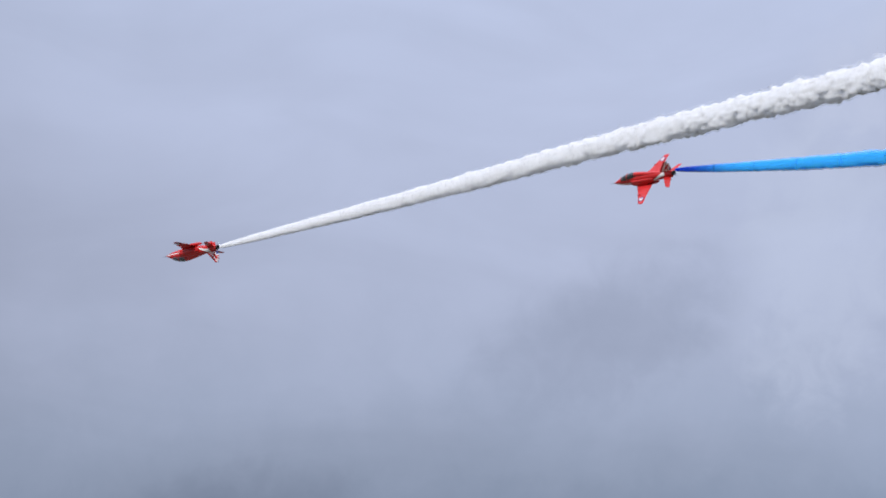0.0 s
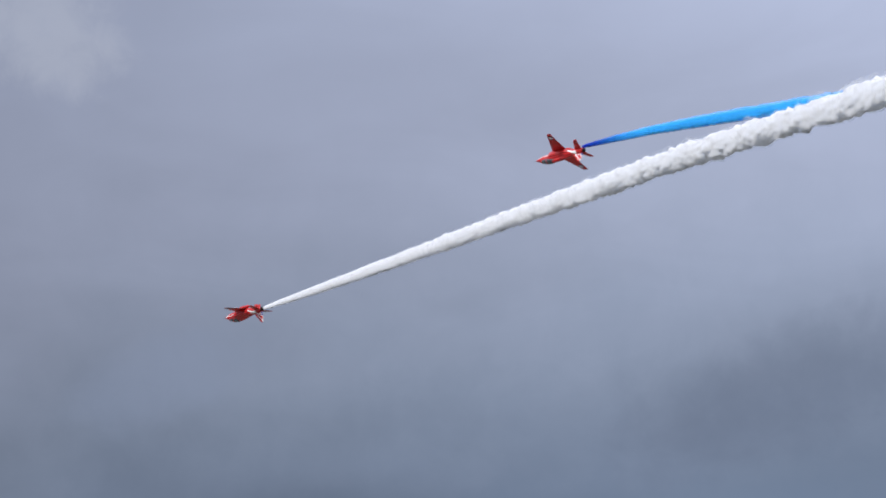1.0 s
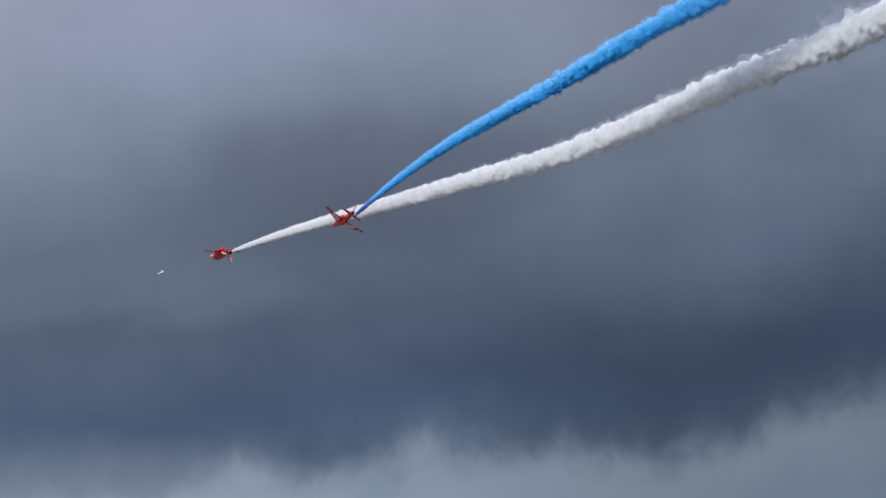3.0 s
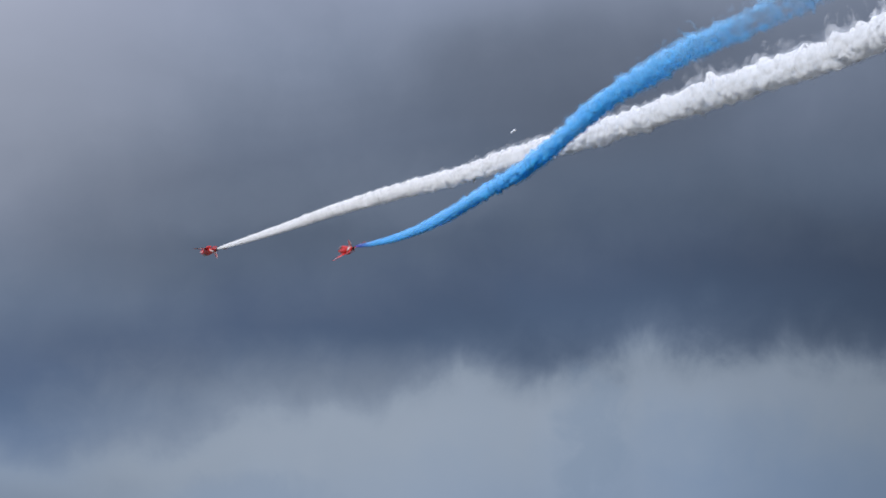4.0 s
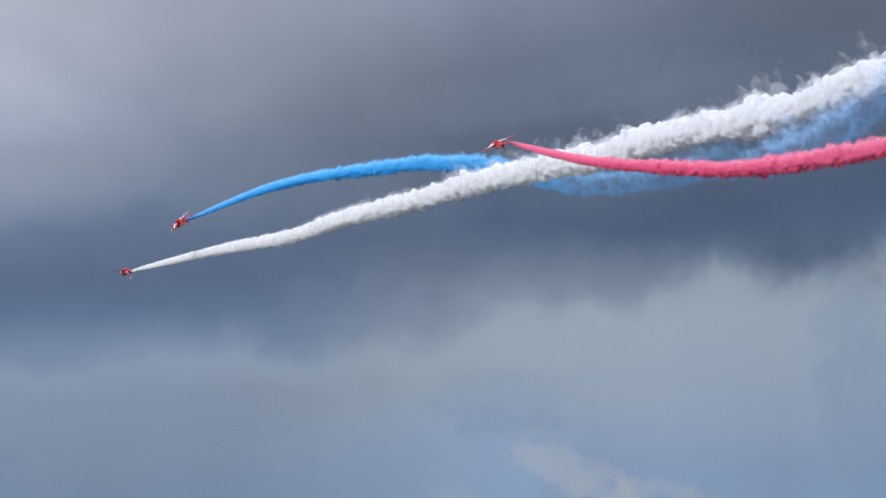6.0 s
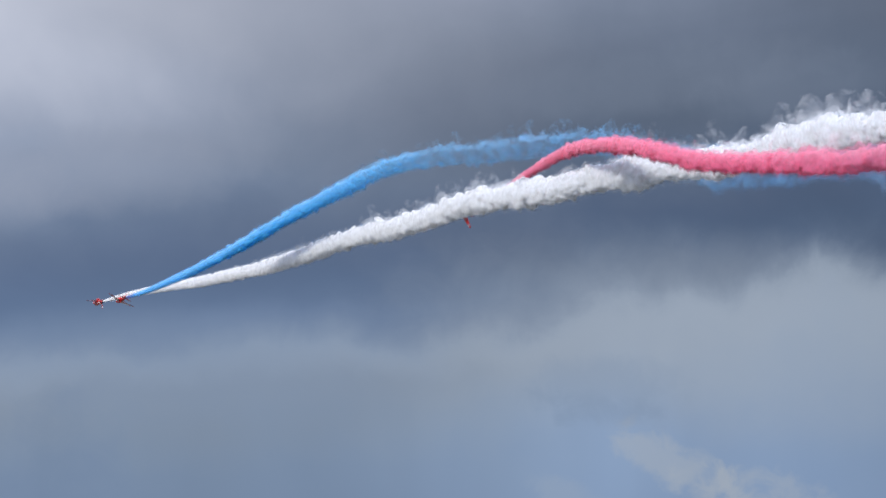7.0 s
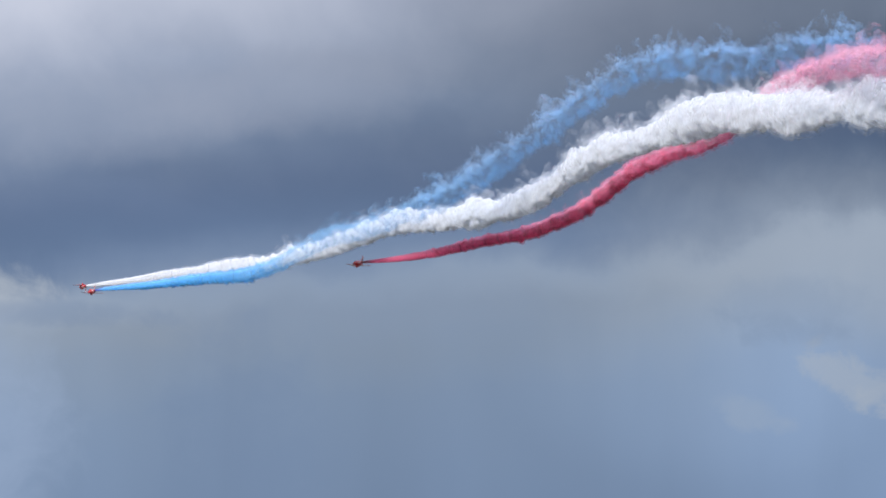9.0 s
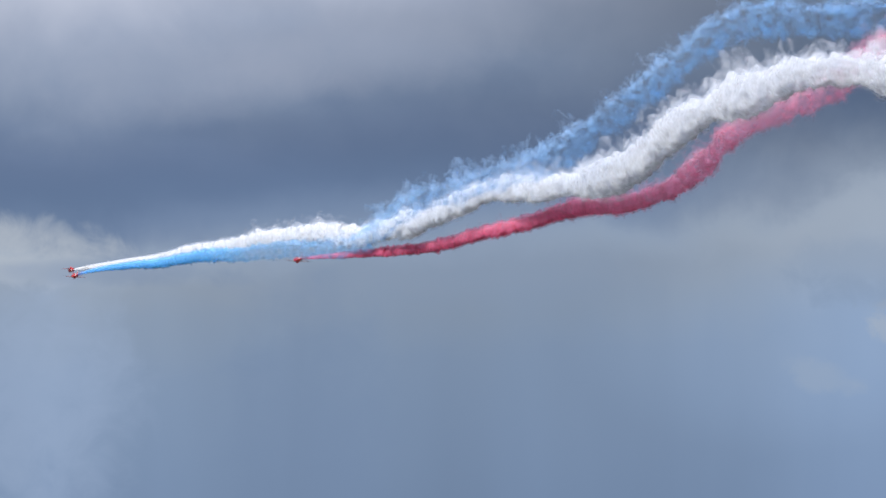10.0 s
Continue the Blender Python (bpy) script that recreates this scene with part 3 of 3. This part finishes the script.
def attitude(place, bank, nose, t):
    """The pose of a jet on its path: nose degrees above its way, towards its lift."""
    way = Vector(place(t + 0.05) - place(t - 0.05)).normalized()
    a = radians(curve(bank, t)[0])
    top = Vector((0, math.cos(a), math.sin(a)))
    lift = Vector((0, 0, 1)) if bank is BANK_A else top
    ahead = (way + lift * math.tan(radians(nose))).normalized()
    left = top.cross(ahead).normalized()
    top = ahead.cross(left)
    m = Matrix((ahead, left, top)).transposed().to_4x4()
    m.translation = Vector(place(t)) + Vector((0, 0, EYE.z))
    return m


# ---- smoke ----
def width_at(age):
    return 0.20 + 1.9 * max(age, 0.0) ** 0.55


def billow(p):
    """Round lumps with creases between them, at two sizes; about -0.5 to 0.7."""
    return 0.8 * abs(noise.noise(p)) + 0.8 * abs(noise.noise(p * 2.0)) + 0.32 * abs(noise.noise(p * 4.1)) - 0.46


def smoke_mesh(name, mat, start, end, run, shells, seed, swell, lap):
    """A stretch of smoke along x between two ages, as skins inside one another; run is how many widths of trail lie before it."""
    verts, faces, flow, ages, thick, soft = [], [], [], [], [], []
    length = (end - start) * SPEED
    around, along = 36, max(4, int(length / width_at((start + end) / 2) * 6.5))
    for size, density in shells:
        base = len(verts)
        for k in range(along + 1):
            u = k / along
            age = start + (end - start) * u
            r = width_at(age) * size
            place = run + u * length / width_at((start + end) / 2)
            bulge = min(1.0, 0.12 + age * 1.3) * swell
            # slow clumps in old smoke
            r *= 1 + 0.42 * min(age / 3, 1.0) * noise.noise(Vector((place * 0.27, seed * 1.7, 0.4)))
            for i in range(around):
                a = 2 * math.pi * i / around
                c, s = math.cos(a), math.sin(a)
                p = Vector((place * 0.62, c * 1.15 + seed, s * 1.15 + size * 0.12))
                q = r * (1 + bulge * billow(p))
                # torn tongues that the wake's swirl draws out on the upper side
                tongue = noise.noise(Vector((place * 2.3 + 0.8 * s, c * 0.7 + seed * 2, size * 3)))
                q += r * max(0.0, s + 0.15) * max(0.0, tongue - 0.05) * min(age * 0.55, 0.9) * size ** 3
                slip = 0.35 * r * bulge * noise.noise(p * 1.7 + Vector((9, 4, 2))) * (0 if k in (0, along) else 1)
                verts.append((length * lap * (0.5 - u) - length * 0.5 + slip, q * c, q * s))
                soft.append((0.0, c, s))
                flow.append((place, c * 1.2 + seed, s * 1.2 + size))
                ages.append(age)
                thick.append(density(age))
        for k in range(along):
            for i in range(around):
                j = (i + 1) % around
                a, b = base + k * around, base + (k + 1) * around
                faces.append((a + i, b + i, b + j, a + j))
    me = bpy.data.meshes.new(name)
    me.from_pydata(verts, [], faces)
    me.attributes.new("flow", "FLOAT_VECTOR", "POINT").data.foreach_set("vector", np.array(flow, np.float32).ravel())
    me.attributes.new("age", "FLOAT", "POINT").data.foreach_set("value", np.array(ages, np.float32))
    me.attributes.new("thick", "FLOAT", "POINT").data.foreach_set("value", np.array(thick, np.float32))
    me.polygons.foreach_set("use_smooth", np.ones(len(faces), bool))
    me.materials.append(mat)
    # smoke has no hard skin: normals bent upwards and sunward imitate scattered light, so lumps shade softly
    lumps = np.empty(len(verts) * 3, np.float32)
    me.vertex_normals.foreach_get("vector", lumps)
    lumps, even = lumps.reshape(-1, 3), np.array(soft, np.float32)
    lumps *= np.sign((lumps * even).sum(1, keepdims=True) + 1e-6)
    both = 0.10 * lumps + 0.32 * even + np.array((0, 0.32, 0.30), np.float32)
    me.normals_split_custom_set_from_vertices((both / np.linalg.norm(both, axis=1, keepdims=True)).tolist())
    return me


def make_trail(label, mat, oldest, shells, seed, swell, lap):
    """A smoke trail in stretches; each keeps its age, and so its width, and follows the jet's way through the drifting air."""
    trail = tagged(new("smoke_trail"), label, "smoke", "display smoke")
    age, run, out = 0.0, 0.0, []
    while age < oldest:
        step = 0.05 + 0.03 * age
        me = smoke_mesh("smoke_puff", mat, age, age + step, run, shells, seed, swell, lap)
        ob = tagged(new("smoke_puff", me), kind="stuff")
        ob.parent = trail
        out.append((age, ob))
        run += step * SPEED / width_at(age + step / 2)
        age += step
    return out


def fade(start, rate, least):
    return lambda age: max(least, start - rate * age)


scene.cycles.transparent_max_bounces = 64
WHITE_SMOKE = make_smoke("white_smoke", (0.91, 0.91, 0.915, 1), (0.90, 0.90, 0.905, 1), (0.87, 0.885, 0.91, 1), 0.12, 0.0)
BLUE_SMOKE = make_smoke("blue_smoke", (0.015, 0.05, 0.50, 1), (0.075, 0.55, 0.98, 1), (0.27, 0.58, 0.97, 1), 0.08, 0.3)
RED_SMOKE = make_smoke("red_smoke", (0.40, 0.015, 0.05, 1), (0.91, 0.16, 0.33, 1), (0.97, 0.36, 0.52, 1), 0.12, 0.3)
white_trail = make_trail("dense white smoke trail spreading behind the inverted jet", WHITE_SMOKE, 6.6,
                         [(0.92, fade(2.0, 0.26, 0.5)), (1.05, fade(0.04, -0.02, 0.04)), (1.24, fade(-0.12, -0.03, -0.12))], 3.0, 0.48, 1.02)
blue_trail = make_trail("blue smoke trail winding round the white one", BLUE_SMOKE, 6.2,
                        [(0.80, fade(1.8, 1.15, 0.06)), (0.98, fade(0.4, 0.2, 0.06)), (1.2, fade(-0.06, -0.01, -0.06))], 17.0, 0.78, 1.05)
red_trail = make_trail("crimson smoke trail thinning to pink behind the jet", RED_SMOKE, 4.4,
                       [(0.78, fade(1.8, 0.6, 0.2)), (0.98, fade(0.5, 0.2, 0.1)), (1.2, fade(-0.06, -0.01, -0.06))], 31.0, 0.72, 1.16)

SINK_A = [(-9.0, 0.0), (0.0, 0.5), (0.8, 1.8), (1.4, -1.2), (2.0, -1.0), (2.6, -1.5), (3.2, -3.0), (4.0, -2.1), (4.6, 0.0), (5.3, 0.2), (6.0, -1.2), (7.0, -2.2), (8.5, -2.3), (10.0, -2.0)]
SINK_B = [(-9.0, 0.0), (10.0, 0.0)]
# how far the wake drops at first, metres
DROP_C = [(-9.0, -9.0), (4.7, -9.0), (5.8, 0.0), (10.0, 0.0)]
SINK_C = [(-9.0, -1.3), (4.7, -1.3), (5.8, -5.0), (7.0, -3.0), (10.0, -2.5)]
# eddies: how the air that a jet crossed rises, from a first time on in steps of 0.3 s: metres a second, and metres at once
EDDY_A = (-0.9, [-1.1, -1.3, -1.2, -0.7, 1.1, 2.1, 2.5, 2.3, 2.7, 2.1, 2.5, 1.3, -1.2, -1.0, -1.0, 0.2, -0.3, 0.1, 0.3, 2.5, 2.3, 1.9, -1.3, -1.8, -0.1, 0.5, -0.9, -3.1, -2.2, 0.8, 1.5, 1.3, 0.9, 0.4, -0.1],
          [1.6, 1.0, 0.6, -0.1, -0.3, -1.1, -1.5, -1.7, -1.4, -2.7, -2.8, -1.0, 1.3, 2.9, 3.1, 2.8, 1.0, -0.7, -2.7, -4.3, -5.2, -2.6, 0.2, 1.1, 0.1, 0.5, 2.1, 1.4, -0.5, -2.1, -2.6, -2.3, -1.7, -1.0, -0.2])
EDDY_B = (-0.3, [-1.0, -0.6, 0.1, 1.0, 2.0, 1.7, 0.0, -0.9, -0.0, -0.4, -0.2, -1.4, -4.2, -0.8, 1.9, 2.4, 2.0, 3.6, 2.4, 2.1, 1.8, 0.1, -0.2, 0.1, 1.5, 0.9, -1.4, -3.1, -2.0, -1.5, -0.8, -0.3, 0.1, 0.6, 1.2],
          [-4.1, -4.2, -3.7, -2.3, 0.2, 1.8, 1.9, 2.0, 3.5, 4.4, 7.7, 10.4, 7.7, 4.6, 1.0, -3.1, -6.1, -4.5, -2.1, -0.6, 0.5, 0.2, -1.1, -2.6, -2.8, -1.3, -0.1, -0.5, -0.9, -1.8, -1.6, -1.1, -0.2, 0.9, 2.1])
EDDY_C = (4.2, [6.1, 6.3, 6.5, 6.3, 5.8, 3.4, 4.8, 4.4, 4.7, 4.0, 2.3, 2.4, 0.8, 2.0, 3.8, 3.6, 2.5, 1.9, 1.2, 0.4, -0.4],
          [-2.8, -5.5, -6.9, -6.4, -5.4, -5.6, -5.6, -6.6, -5.9, -1.9, 0.4, 0.7, -2.2, -4.2, -4.5, -4.3, -3.7, -2.1, -1.0, -0.2, 0.6])
# how fast the wake of a rolling jet leaves its way, metres a second
PUSH_A = [(-9.0, 0.0), (10.0, 0.0)]
PUSH_B = [(-9.0, 1.0), (0.4, 1.0), (1.3, 6.5), (1.5, 7.0), (2.2, 9.0), (3.0, 5.0), (3.6, 6.0), (4.2, 7.0), (5.0, 3.6), (6.0, 3.2), (7.0, 2.0), (10.0, 1.0)]
PUSH_C = [(-9.0, 3.0), (10.0, 3.0)]


def smoke_at(place, bank, age, t):
    """Where the smoke of that age is: left on the jet's way, carried by the wind and pressed away from its lift."""
    left = t - age
    p = place(left) + WIND * age
    p[0] += 5.5
    p[2] += EYE.z + (-0.3 if bank is BANK_A else 0.1)
    sink, push = (SINK_A, PUSH_A) if bank is BANK_A else (SINK_B, PUSH_B) if bank is BANK_B else (SINK_C, PUSH_C)
    a, push = radians(curve(bank, left)[0]), curve(push, left)[0] * age / (1 + 0.35 * age)
    p[1] -= push * math.cos(a)
    p[2] += curve(sink, left)[0] * age / (1 + 0.08 * age) - push * math.sin(a)
    if bank is BANK_C:
        p[2] += curve(DROP_C, left)[0] * (1 - math.exp(-1.6 * age))
    first, grow, jump = EDDY_A if bank is BANK_A else EDDY_B if bank is BANK_B else EDDY_C
    knots = first + 0.3 * np.arange(len(grow))
    p[2] += np.interp(left, knots, grow) * age - 0.6 * min(age, 1.0) + np.interp(left, knots, jump) * (1 - math.exp(-2.5 * age))
    # slow meander that grows with age
    p[1] += 0.5 * age * math.sin(3.1 * left + 1.0)
    p[2] += 0.5 * age * math.sin(4.3 * left + 2.0)
    p[2] += 0.22 * age * (math.sin(7.9 * left) + math.sin(11.3 * left + 1.3))
    return Vector(p)


def motions():
    times = [k * 0.25 for k in range(41)]
    for jet, place, bank, nose in ((lead, lead_at, BANK_A, 3.0), (rolling, place_b, BANK_B, 2.0), (chasing, place_c, BANK_C, 2.0)):
        walk(jet, [(t, attitude(place, bank, nose, t)) for t in times])
    # the gull crosses far below the jets' smoke
    spots = []
    for t, az, el in ((0, 67.6, 8.9), (3, 63.0, 10.43), (4.5, 60.18, 11.14), (5, 59.14, 11.12), (10, 50.0, 11.9)):
        a, e = radians(az), radians(el)
        spots.append((t, EYE + 400 * Vector((-math.sin(a) * math.cos(e), math.cos(a) * math.cos(e), math.sin(e)))))
    walk(gull, [(t, Matrix.Translation(p) @ pose(0, 0, 0, 28, -8, 40)) for t, p in spots])
    for trail, place, bank in ((white_trail, lead_at, BANK_A), (blue_trail, place_b, BANK_B), (red_trail, place_c, BANK_C)):
        for k, (age, ob) in enumerate(trail):
            rows = []
            for i in range(51):
                t = i / 5
                front, rear = smoke_at(place, bank, age, t), smoke_at(place, bank, age + 0.05 + 0.03 * age, t)
                turn = (front - rear).to_track_quat("X", "Z").to_matrix().to_4x4()
                rows.append((t, Matrix.Translation(front) @ turn))
            walk(ob, rows)


motions()
